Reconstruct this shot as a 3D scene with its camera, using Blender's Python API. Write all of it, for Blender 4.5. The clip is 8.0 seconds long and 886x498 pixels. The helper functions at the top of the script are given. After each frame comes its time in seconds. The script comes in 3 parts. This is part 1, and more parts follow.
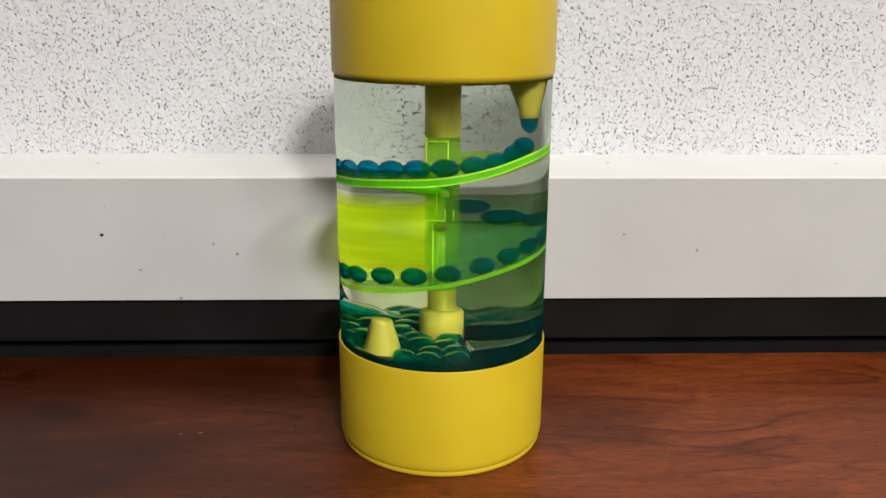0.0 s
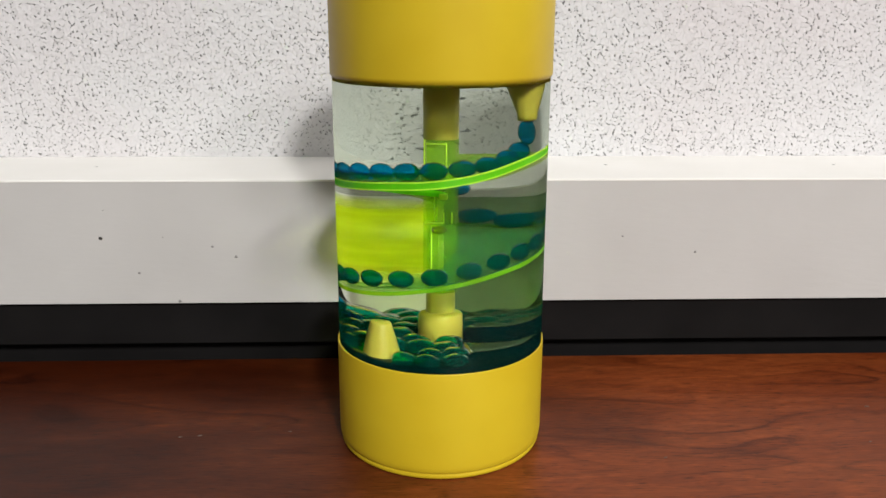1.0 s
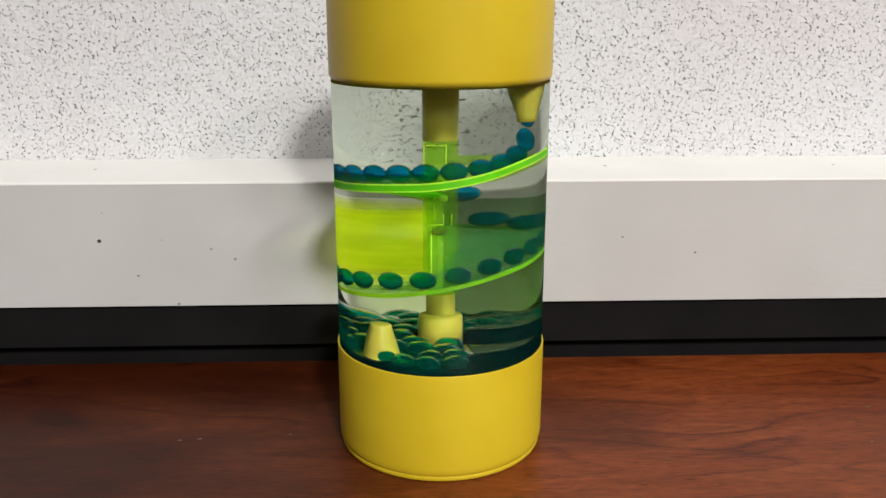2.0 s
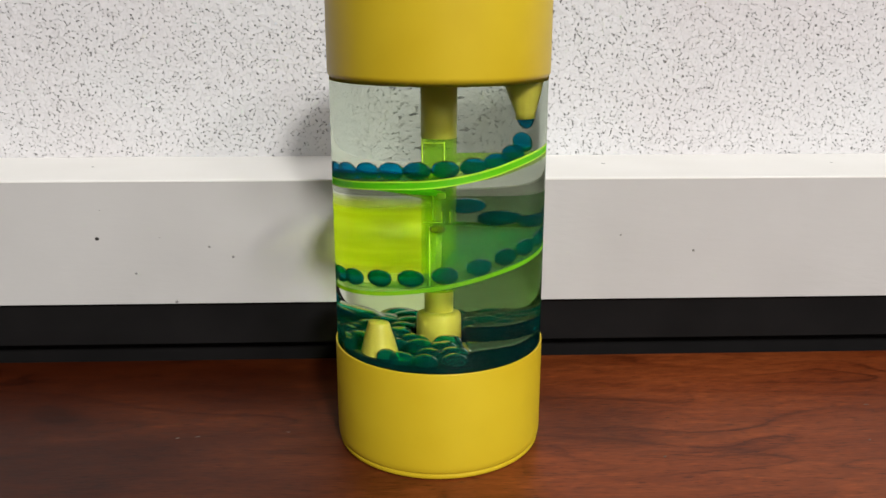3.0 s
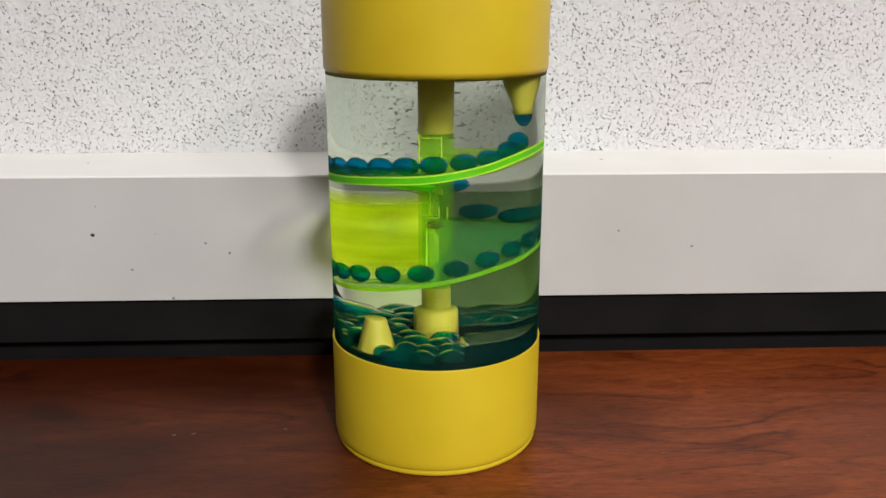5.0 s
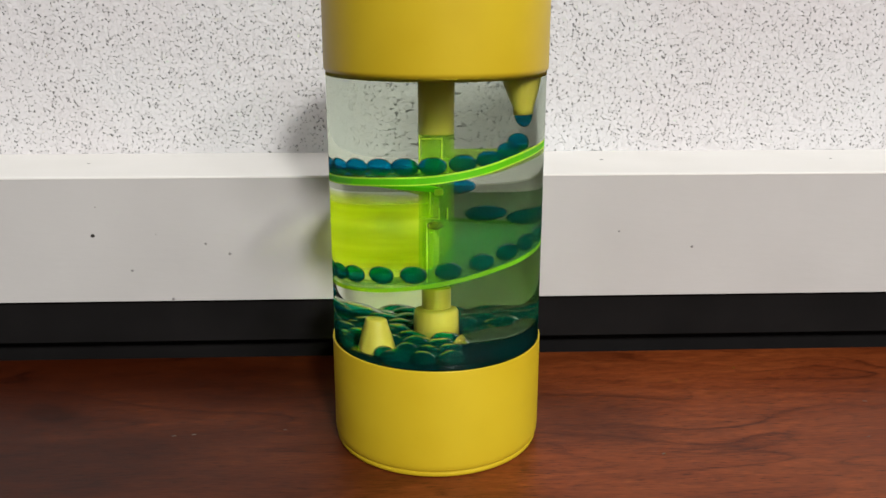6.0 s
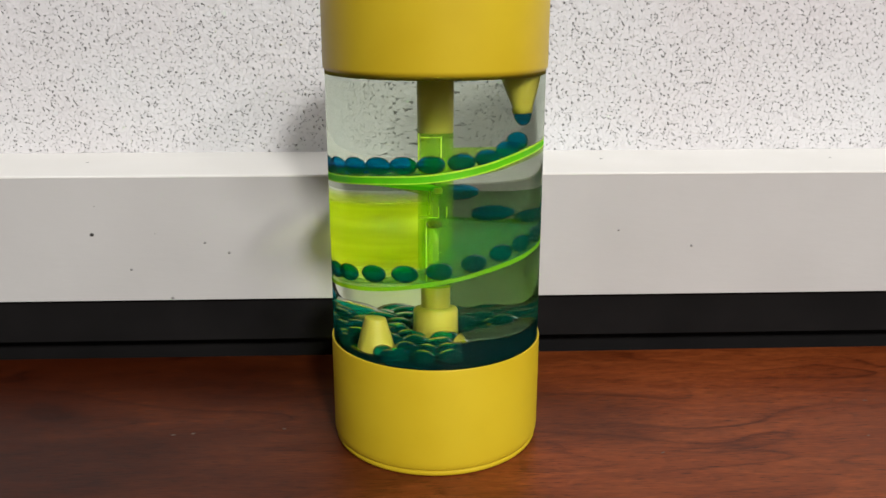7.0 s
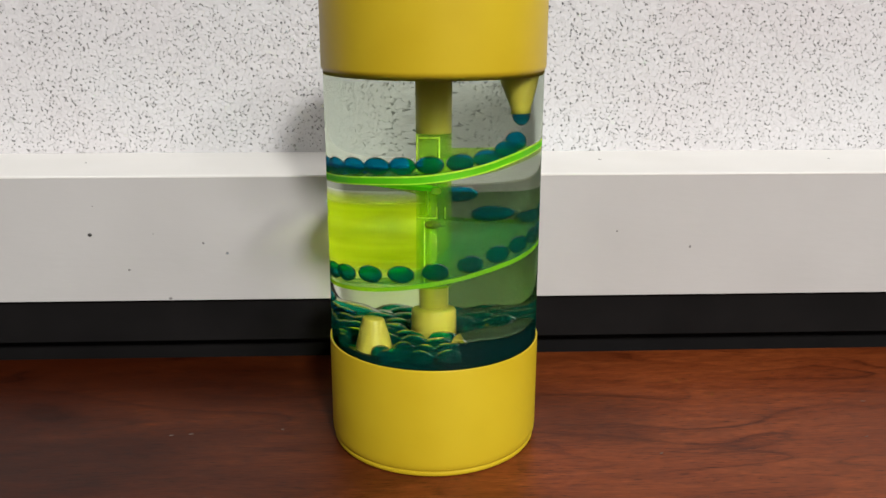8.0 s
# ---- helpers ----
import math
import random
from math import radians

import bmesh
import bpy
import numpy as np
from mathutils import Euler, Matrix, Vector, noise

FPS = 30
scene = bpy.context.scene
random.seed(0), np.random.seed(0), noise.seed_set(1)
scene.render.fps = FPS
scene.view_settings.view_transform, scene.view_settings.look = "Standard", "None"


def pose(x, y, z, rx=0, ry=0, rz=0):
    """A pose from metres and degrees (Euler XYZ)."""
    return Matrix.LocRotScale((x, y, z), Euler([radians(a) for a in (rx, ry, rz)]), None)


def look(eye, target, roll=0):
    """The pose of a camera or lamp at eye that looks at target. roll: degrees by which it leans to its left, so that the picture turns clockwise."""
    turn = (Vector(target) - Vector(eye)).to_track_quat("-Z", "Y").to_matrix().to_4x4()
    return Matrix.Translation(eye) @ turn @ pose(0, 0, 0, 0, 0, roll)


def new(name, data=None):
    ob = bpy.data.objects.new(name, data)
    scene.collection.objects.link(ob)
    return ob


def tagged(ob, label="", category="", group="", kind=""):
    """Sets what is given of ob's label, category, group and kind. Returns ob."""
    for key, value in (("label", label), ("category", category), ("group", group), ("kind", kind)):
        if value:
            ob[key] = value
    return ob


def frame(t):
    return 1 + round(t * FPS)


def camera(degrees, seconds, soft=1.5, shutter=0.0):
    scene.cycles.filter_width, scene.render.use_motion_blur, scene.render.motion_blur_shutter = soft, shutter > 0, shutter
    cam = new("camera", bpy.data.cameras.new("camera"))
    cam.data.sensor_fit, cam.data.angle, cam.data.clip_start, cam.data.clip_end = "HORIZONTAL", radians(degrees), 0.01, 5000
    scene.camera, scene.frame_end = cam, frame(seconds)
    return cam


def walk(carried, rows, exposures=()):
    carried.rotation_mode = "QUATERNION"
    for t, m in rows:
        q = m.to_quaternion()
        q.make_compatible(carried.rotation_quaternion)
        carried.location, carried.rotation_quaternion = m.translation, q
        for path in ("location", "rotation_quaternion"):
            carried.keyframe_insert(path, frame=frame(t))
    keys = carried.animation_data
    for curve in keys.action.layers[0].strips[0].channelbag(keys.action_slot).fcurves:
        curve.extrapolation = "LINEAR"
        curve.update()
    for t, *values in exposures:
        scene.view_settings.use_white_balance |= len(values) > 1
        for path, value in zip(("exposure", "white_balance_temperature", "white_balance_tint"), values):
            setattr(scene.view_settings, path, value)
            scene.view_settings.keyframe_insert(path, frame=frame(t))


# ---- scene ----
cam = camera(55.01, 8.0)

# seconds, eye, degrees down, degrees turned to the right, lean
PATH = [
    (0, (-0.00000, -0.23439, 0.12257), 15.831, 0.061, 0.398),
    (0.5, (-0.00003, -0.23439, 0.12268), 15.822, 0.117, 0.371),
    (1, (0.00003, -0.23465, 0.12285), 15.719, 0.153, 0.236),
    (1.5, (-0.00010, -0.23427, 0.12291), 15.636, 0.155, 0.083),
    (3, (-0.00031, -0.23386, 0.12270), 15.775, 0.367, 0.100),
    (3.5, (-0.00016, -0.23343, 0.12228), 15.868, 0.390, 0.128),
    (4, (0.00001, -0.23316, 0.12236), 15.958, 0.408, 0.134),
    (4.5, (0.00000, -0.23296, 0.12204), 15.982, 0.473, 0.118),
    (6, (-0.00013, -0.23266, 0.12216), 15.963, 0.500, 0.075),
    (6.5, (-0.00006, -0.23287, 0.12222), 15.976, 0.484, 0.078),
    (7, (0.00008, -0.23256, 0.12183), 15.969, 0.500, 0.072),
    (7.5, (0.00027, -0.23244, 0.12147), 15.944, 0.583, 0.174),
    (8, (0.00023, -0.23248, 0.12167), 15.907, 0.584, 0.147),
]


def aim(eye, down, right, lean):
    d, r = radians(down), radians(right)
    way = Vector((math.sin(r) * math.cos(d), math.cos(r) * math.cos(d), -math.sin(d)))
    return look(eye, Vector(eye) + way, lean)


walk(cam, [(t, aim(e, d, r, l)) for t, e, d, r, l in PATH],
     [(0, 0.0), (1.5, 0.02), (3, -0.04), (4.5, -0.07), (8, -0.07)])

# ---------------------------------------------------------------- light
scene.view_settings.exposure = 0.0
world = bpy.data.worlds.new("world")
scene.world = world
world.use_nodes = True
world.node_tree.nodes["Background"].inputs[0].default_value = (0.9, 0.95, 1.0, 1)
world.node_tree.nodes["Background"].inputs[1].default_value = 0.02


def area_lamp(name, eye, target, sx, sy, watts, colour):
    data = bpy.data.lights.new(name, "AREA")
    data.shape, data.size, data.size_y, data.energy, data.color = "RECTANGLE", sx, sy, watts, colour
    ob = new(name, data)
    ob.matrix_world = look(eye, target)
    return ob


# ceiling fixtures, out of view: the main one in front of the desk, one beside it further right
area_lamp("unseen_ceiling_lamp", (0.74, -2.55, 1.66), (0.74, -2.55, 0.0), 0.30, 0.60, 139.0, (1.0, 0.985, 0.955))
area_lamp("unseen_ceiling_lamp", (1.60, -2.60, 1.66), (1.60, -2.60, 0.0), 0.30, 0.60, 52.0, (1.0, 0.985, 0.955))
# unseen lamp close to the desk, added to brighten the ledge top
area_lamp("unseen_ceiling_lamp", (0.55, -0.55, 1.66), (0.55, -0.55, 0.0), 0.60, 0.30, 8.5, (1.0, 0.985, 0.955))


# ---------------------------------------------------------------- materials
def material(name):
    m = bpy.data.materials.new(name)
    m.use_nodes = True
    nt = m.node_tree
    b = nt.nodes["Principled BSDF"]
    return m, nt, b


def node(nt, kind, **inputs):
    n = nt.nodes.new(kind)
    for k, v in inputs.items():
        n.inputs[k.replace("_", " ")].default_value = v
    return n


def coords(nt, scale=(1, 1, 1), rot=(0, 0, 0)):
    tc = nt.nodes.new("ShaderNodeTexCoord")
    mp = nt.nodes.new("ShaderNodeMapping")
    mp.inputs["Scale"].default_value = scale
    mp.inputs["Rotation"].default_value = rot
    nt.links.new(tc.outputs["Object"], mp.inputs["Vector"])
    return mp.outputs["Vector"]


def ramp_node(nt, fac, stops):
    r = nt.nodes.new("ShaderNodeValToRGB")
    els = r.color_ramp.elements
    while len(els) < len(stops):
        els.new(0.5)
    for el, (p, c) in zip(els, stops):
        el.position, el.color = p, (*c, 1)
    nt.links.new(fac, r.inputs["Fac"])
    return r.outputs["Color"]


def mix(nt, fac, a, b, blend="MIX"):
    n = nt.nodes.new("ShaderNodeMix")
    n.data_type, n.blend_type = "RGBA", blend
    for sock, v in ((n.inputs[0], fac), (n.inputs[6], a), (n.inputs[7], b)):
        if hasattr(v, "links"):
            nt.links.new(v, sock)
        elif isinstance(v, (int, float)):
            sock.default_value = v
        else:
            sock.default_value = (*v, 1)
    return n.outputs[2]


def maths(nt, op, a, b=0.0):
    n = nt.nodes.new("ShaderNodeMath")
    n.operation = op
    for sock, v in zip(n.inputs, (a, b)):
        if hasattr(v, "links"):
            nt.links.new(v, sock)
        else:
            sock.default_value = v
    return n.outputs[0]


def noise_node(nt, vec, scale, detail=3.0, rough=0.5, distort=0.0):
    n = node(nt, "ShaderNodeTexNoise", Scale=scale, Detail=detail, Roughness=rough, Distortion=distort)
    nt.links.new(vec, n.inputs["Vector"])
    return n.outputs["Fac"]


def bump(nt, bsdf, height, strength, distance):
    n = node(nt, "ShaderNodeBump", Strength=strength, Distance=distance)
    nt.links.new(height, n.inputs["Height"])
    nt.links.new(n.outputs["Normal"], bsdf.inputs["Normal"])


def yellow_plastic(name="yellow_plastic", low=(0.565, 0.40, 0.015), high=(0.615, 0.452, 0.021), depth=0.06):
    m, nt, b = material(name)
    v = coords(nt)
    big = noise_node(nt, v, 45, 2)
    col = ramp_node(nt, big, [(0.3, low), (0.7, high)])
    nt.links.new(col, b.inputs["Base Color"])
    b.inputs["Roughness"].default_value = 0.38
    b.inputs["Specular IOR Level"].default_value = 0.22
    b.inputs["Subsurface Weight"].default_value = depth
    b.inputs["Subsurface Radius"].default_value = (0.004, 0.003, 0.0008)
    b.inputs["Subsurface Scale"].default_value = 1.0
    bump(nt, b, noise_node(nt, v, 900, 2), 0.05, 0.0004)
    return m


def clear_liquid():
    m, nt, b = material("clear_liquid")
    nt.nodes.remove(b)
    g = node(nt, "ShaderNodeBsdfRefraction", Roughness=0.0, IOR=1.36)
    g.inputs["Color"].default_value = (0.935, 0.98, 0.925, 1)
    gl = node(nt, "ShaderNodeBsdfGlossy", Roughness=0.02)
    m1 = node(nt, "ShaderNodeMixShader", Fac=0.012)
    nt.links.new(g.outputs[0], m1.inputs[1])
    nt.links.new(gl.outputs[0], m1.inputs[2])
    nt.links.new(m1.outputs[0], nt.nodes["Material Output"].inputs["Surface"])
    return m


def tinted_plastic(name, through_colour, body_colour, body, gloss=0.08):
    """See-through dyed plastic: light passes straight through it, tinted; a part of it is scattered in the dye."""
    m, nt, b = material(name)
    nt.nodes.remove(b)
    tr = nt.nodes.new("ShaderNodeBsdfTransparent")
    tr.inputs["Color"].default_value = (*through_colour, 1)
    di = nt.nodes.new("ShaderNodeBsdfDiffuse")
    tl = nt.nodes.new("ShaderNodeBsdfTranslucent")
    v = coords(nt)
    col = ramp_node(nt, noise_node(nt, v, 60, 2), [(0.3, [c * 0.85 for c in body_colour]), (0.7, body_colour)])
    nt.links.new(col, di.inputs["Color"])
    nt.links.new(col, tl.inputs["Color"])
    m1 = node(nt, "ShaderNodeMixShader", Fac=0.55)
    nt.links.new(di.outputs[0], m1.inputs[1])
    nt.links.new(tl.outputs[0], m1.inputs[2])
    m2 = node(nt, "ShaderNodeMixShader", Fac=body)
    nt.links.new(tr.outputs[0], m2.inputs[1])
    nt.links.new(m1.outputs[0], m2.inputs[2])
    gl = node(nt, "ShaderNodeBsdfGlossy", Roughness=0.08)
    m3 = node(nt, "ShaderNodeMixShader", Fac=gloss)
    nt.links.new(m2.outputs[0], m3.inputs[1])
    nt.links.new(gl.outputs[0], m3.inputs[2])
    nt.links.new(m3.outputs[0], nt.nodes["Material Output"].inputs["Surface"])
    return m


def glow_sheet_plastic():
    """Yellow light put into a thin sheet: cloudy in streaks, clear towards its upper and lower ends."""
    m, nt, b = material("yellow_glow_sheet")
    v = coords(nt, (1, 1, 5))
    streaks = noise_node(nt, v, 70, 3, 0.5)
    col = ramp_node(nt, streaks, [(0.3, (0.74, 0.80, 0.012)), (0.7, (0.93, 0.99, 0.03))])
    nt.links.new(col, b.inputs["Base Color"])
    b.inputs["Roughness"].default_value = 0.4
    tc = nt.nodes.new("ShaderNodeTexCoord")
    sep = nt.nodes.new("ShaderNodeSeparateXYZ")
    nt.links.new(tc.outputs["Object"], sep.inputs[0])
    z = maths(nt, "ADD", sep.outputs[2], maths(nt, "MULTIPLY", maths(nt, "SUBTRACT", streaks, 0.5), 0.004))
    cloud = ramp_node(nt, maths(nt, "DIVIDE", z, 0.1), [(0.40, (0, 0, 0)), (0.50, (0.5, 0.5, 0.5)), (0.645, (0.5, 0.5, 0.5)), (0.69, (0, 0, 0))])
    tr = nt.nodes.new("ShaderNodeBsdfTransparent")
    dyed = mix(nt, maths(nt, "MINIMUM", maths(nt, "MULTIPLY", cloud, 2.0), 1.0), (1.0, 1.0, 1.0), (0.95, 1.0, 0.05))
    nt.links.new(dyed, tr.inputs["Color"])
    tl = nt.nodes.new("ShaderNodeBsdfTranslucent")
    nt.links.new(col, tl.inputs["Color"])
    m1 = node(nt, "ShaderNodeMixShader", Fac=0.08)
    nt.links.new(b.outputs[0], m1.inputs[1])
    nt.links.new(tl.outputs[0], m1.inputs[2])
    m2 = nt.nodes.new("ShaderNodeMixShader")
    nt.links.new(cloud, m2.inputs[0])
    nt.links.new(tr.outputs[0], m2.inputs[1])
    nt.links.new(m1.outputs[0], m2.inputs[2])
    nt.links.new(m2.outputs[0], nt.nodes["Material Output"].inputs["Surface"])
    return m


def oil(name, tint, body_colour, body, ior=0.93, sheen=0.7):
    """Dyed oil: a clear drop that bends and tints what lies behind it, with some scatter."""
    m, nt, b = material(name)
    nt.nodes.remove(b)
    rf = node(nt, "ShaderNodeBsdfRefraction", Roughness=0.03, IOR=ior)
    info = nt.nodes.new("ShaderNodeObjectInfo")
    tinted = mix(nt, info.outputs["Random"], tint, [c * 0.8 for c in tint])
    nt.links.new(tinted, rf.inputs["Color"])
    di = nt.nodes.new("ShaderNodeBsdfDiffuse")
    di.inputs["Color"].default_value = (*body_colour, 1)
    tl = nt.nodes.new("ShaderNodeBsdfTranslucent")
    tl.inputs["Color"].default_value = (*body_colour, 1)
    m1 = node(nt, "ShaderNodeMixShader", Fac=0.5)
    nt.links.new(di.outputs[0], m1.inputs[1])
    nt.links.new(tl.outputs[0], m1.inputs[2])
    m2 = node(nt, "ShaderNodeMixShader", Fac=body)
    nt.links.new(rf.outputs[0], m2.inputs[1])
    nt.links.new(m1.outputs[0], m2.inputs[2])
    gl = node(nt, "ShaderNodeBsdfGlossy", Roughness=0.06)
    fr = node(nt, "ShaderNodeFresnel", IOR=0.925)
    m3 = nt.nodes.new("ShaderNodeMixShader")
    nt.links.new(maths(nt, "MULTIPLY", fr.outputs[0], sheen), m3.inputs[0])
    nt.links.new(m2.outputs[0], m3.inputs[1])
    nt.links.new(gl.outputs[0], m3.inputs[2])
    nt.links.new(m3.outputs[0], nt.nodes["Material Output"].inputs["Surface"])
    return m


def pitted_tile():
    """Off-white mineral tile with small pits and fissures, their shade put into the colour."""
    m, nt, b = material("pitted_tile")
    pits = hollow = None
    for rot, scale, cut in ((34, (880, 1, 600), 0.51), (-30, (1020, 1, 680), 0.51), (56, (980, 1, 640), 0.51), (10, (600, 1, 440), 0.60), (-66, (1350, 1, 950), 0.46)):
        v = coords(nt, (1, 1, 1), (0, radians(rot), 0))
        wob = node(nt, "ShaderNodeTexNoise", Scale=1300.0, Detail=2.0)
        nt.links.new(v, wob.inputs["Vector"])
        mp = nt.nodes.new("ShaderNodeMapping")
        mp.inputs["Scale"].default_value = scale
        nt.links.new(v, mp.inputs["Vector"])
        ad = nt.nodes.new("ShaderNodeVectorMath")
        ad.operation = "MULTIPLY_ADD"
        ad.inputs[1].default_value = (0.85, 0.0, 0.85)
        nt.links.new(wob.outputs["Color"], ad.inputs[0])
        nt.links.new(mp.outputs[0], ad.inputs[2])
        vo = node(nt, "ShaderNodeTexVoronoi", Scale=1.0, Randomness=1.0)
        nt.links.new(ad.outputs[0], vo.inputs["Vector"])
        sep = nt.nodes.new("ShaderNodeSeparateColor")
        nt.links.new(vo.outputs["Color"], sep.inputs[0])
        size = maths(nt, "MULTIPLY", maths(nt, "SUBTRACT", sep.outputs[0], cut), 0.52)
        depth = maths(nt, "MULTIPLY", maths(nt, "SUBTRACT", size, vo.outputs["Distance"]), 15.0)
        n = nt.nodes.new("ShaderNodeClamp")
        nt.links.new(depth, n.inputs[0])
        wide = nt.nodes.new("ShaderNodeClamp")
        nt.links.new(maths(nt, "MULTIPLY", maths(nt, "SUBTRACT", maths(nt, "ADD", size, 0.06), vo.outputs["Distance"]), 5.0), wide.inputs[0])
        hollow = wide.outputs[0] if hollow is None else maths(nt, "MAXIMUM", hollow, wide.outputs[0])
        pits = n.outputs[0] if pits is None else maths(nt, "MAXIMUM", pits, n.outputs[0])
    v = coords(nt)
    base = ramp_node(nt, noise_node(nt, v, 14, 3), [(0.3, (0.64, 0.615, 0.625)), (0.7, (0.66, 0.662, 0.670))])
    col = mix(nt, maths(nt, "MULTIPLY", pits, 0.60), base, (0.12, 0.115, 0.115))
    nt.links.new(col, b.inputs["Base Color"])
    b.inputs["Roughness"].default_value = 0.9
    h = maths(nt, "SUBTRACT", maths(nt, "ADD", maths(nt, "MULTIPLY", noise_node(nt, v, 520, 3, 0.5), 0.3), maths(nt, "MULTIPLY", noise_node(nt, v, 230, 2, 0.5), 0.6)), hollow)
    bump(nt, b, h, 1.0, 0.0015)
    return m


# ledge front and top: the difference in light is put into two paint tones
def board_paint_dim():
    m, nt, b = material("board_paint_dim")
    v = coords(nt)
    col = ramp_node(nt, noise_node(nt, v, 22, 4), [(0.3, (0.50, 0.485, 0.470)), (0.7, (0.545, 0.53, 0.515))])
    nt.links.new(col, b.inputs["Base Color"])
    b.inputs["Roughness"].default_value = 0.55
    bump(nt, b, noise_node(nt, coords(nt, (0.25, 1, 1)), 700, 3), 0.12, 0.0004)
    return m


def ledge_paint_lit():
    m, nt, b = material("ledge_paint_lit")
    v = coords(nt)
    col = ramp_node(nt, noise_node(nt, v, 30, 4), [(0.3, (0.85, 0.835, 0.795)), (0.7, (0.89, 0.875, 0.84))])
    nt.links.new(col, b.inputs["Base Color"])
    b.inputs["Roughness"].default_value = 0.5
    bump(nt, b, noise_node(nt, v, 500, 3), 0.1, 0.0004)
    return m


def cherry_wood():
    """Reddish cherry veneer: broad figure, growth rings in long arches, short dark pores."""
    m, nt, b = material("cherry_wood")
    tc = nt.nodes.new("ShaderNodeTexCoord")
    sep = nt.nodes.new("ShaderNodeSeparateXYZ")
    nt.links.new(tc.outputs["Object"], sep.inputs[0])
    warp = noise_node(nt, coords(nt, (2.2, 6.0, 1.0)), 4.0, 3, 0.5, 0.8)
    bands = noise_node(nt, coords(nt, (1.0, 7.0, 1.0)), 22, 5, 0.62, 1.6)
    col = ramp_node(nt, bands, [(0.25, (0.155, 0.031, 0.0075)), (0.5, (0.205, 0.046, 0.0115)), (0.75, (0.255, 0.062, 0.0165))])
    # shade on the desk put into the wood colour: darker towards both sides
    side_shade = maths(nt, "DIVIDE", maths(nt, "ADD", maths(nt, "MULTIPLY", sep.outputs[0], 3.2), warp), 1.5)
    col = mix(nt, 1.0, col, ramp_node(nt, side_shade, [(0.13, (0.215, 0.17, 0.15)), (0.37, (0.62, 0.62, 0.62)), (0.49, (1.04, 1.05, 1.05)), (0.62, (0.84, 0.79, 0.78)), (0.78, (0.58, 0.52, 0.53)), (0.95, (0.46, 0.40, 0.42))]), "MULTIPLY")
    # growth rings cut in long arches: a fine dark line, a soft fade after it
    arch = noise_node(nt, coords(nt, (1.5, 5.0, 1.0), (0, 0, radians(-7))), 5.2, 2.0, 0.5, 0.35)
    ragged = noise_node(nt, coords(nt, (60, 260, 1)), 3.0, 3, 0.65)
    saw = maths(nt, "FRACT", maths(nt, "ADD", maths(nt, "MULTIPLY", arch, 9.0), maths(nt, "MULTIPLY", ragged, 0.16)))
    line = ramp_node(nt, saw, [(0.0, (0.30, 0.24, 0.22)), (0.05, (0.42, 0.36, 0.34)), (0.13, (0.78, 0.74, 0.72)), (0.40, (0.97, 0.96, 0.95)), (0.86, (1.06, 1.06, 1.05)), (0.96, (0.72, 0.68, 0.66))])
    strength = ramp_node(nt, noise_node(nt, coords(nt, (3, 9, 1)), 5.0, 2), [(0.40, (0.12, 0.12, 0.12)), (0.66, (0.85, 0.85, 0.85))])
    col = mix(nt, strength, col, mix(nt, 1.0, col, line, "MULTIPLY"))
    # short pores and shimmering flecks along the grain
    pores = noise_node(nt, coords(nt, (95, 760, 1), (0, 0, radians(-3))), 2.2, 3, 0.6)
    col = mix(nt, 0.9, col, ramp_node(nt, pores, [(0.30, (0.30, 0.25, 0.23)), (0.43, (0.90, 0.89, 0.88)), (0.58, (1.0, 1.0, 1.0)), (0.72, (1.38, 1.34, 1.28))]), "MULTIPLY")
    fleck = noise_node(nt, coords(nt, (40, 190, 1), (0, 0, radians(4))), 3.0, 3, 0.65)
    col = mix(nt, 0.55, col, ramp_node(nt, fleck, [(0.30, (0.55, 0.50, 0.48)), (0.55, (1.0, 1.0, 1.0)), (0.75, (1.3, 1.26, 1.2))]), "MULTIPLY")
    nt.links.new(col, b.inputs["Base Color"])
    nt.links.new(maths(nt, "ADD", 0.30, maths(nt, "MULTIPLY", fleck, 0.14)), b.inputs["Roughness"])
    b.inputs["Specular IOR Level"].default_value = 0.2
    bump(nt, b, pores, 0.10, 0.0003)
    return m


def plain(name, lo, hi, rough, scale=30, relief=0.1):
    m, nt, b = material(name)
    v = coords(nt)
    nt.links.new(ramp_node(nt, noise_node(nt, v, scale, 4), [(0.3, lo), (0.7, hi)]), b.inputs["Base Color"])
    b.inputs["Roughness"].default_value = rough
    bump(nt, b, noise_node(nt, v, scale * 20, 3), relief, 0.0004)
    return m


YELLOW = yellow_plastic()
# yellow parts inside the tube: green light on them put into the tone
GREEN_LIT = yellow_plastic("green_lit_yellow_plastic", (0.42, 0.37, 0.045), (0.47, 0.42, 0.06), 0.20)
LIQUID = clear_liquid()
RAMP = tinted_plastic("dyed_ramp_plastic", (0.92, 0.99, 0.50), (0.32, 0.92, 0.14), 0.14, 0.05)
RAMP_LOW = tinted_plastic("dyed_lower_ramp_plastic", (0.90, 0.99, 0.64), (0.06, 0.74, 0.34), 0.17, 0.05)
# dyed edge plastic, with the light its edges gather put into the colour
RIM = tinted_plastic("dyed_glow_edge", (0.78, 1.0, 0.16), (0.28, 1.0, 0.03), 0.54, 0.04)
RIM_LOW = tinted_plastic("dyed_lower_glow_edge", (0.92, 1.0, 0.10), (0.46, 1.0, 0.06), 0.40, 0.04)
EDGE = tinted_plastic("dyed_glow_line", (0.8, 1.0, 0.2), (0.78, 1.0, 0.10), 0.9, 0.05)
POST = tinted_plastic("dyed_post_plastic", (0.88, 1.0, 0.46), (0.50, 0.98, 0.24), 0.11, 0.010)
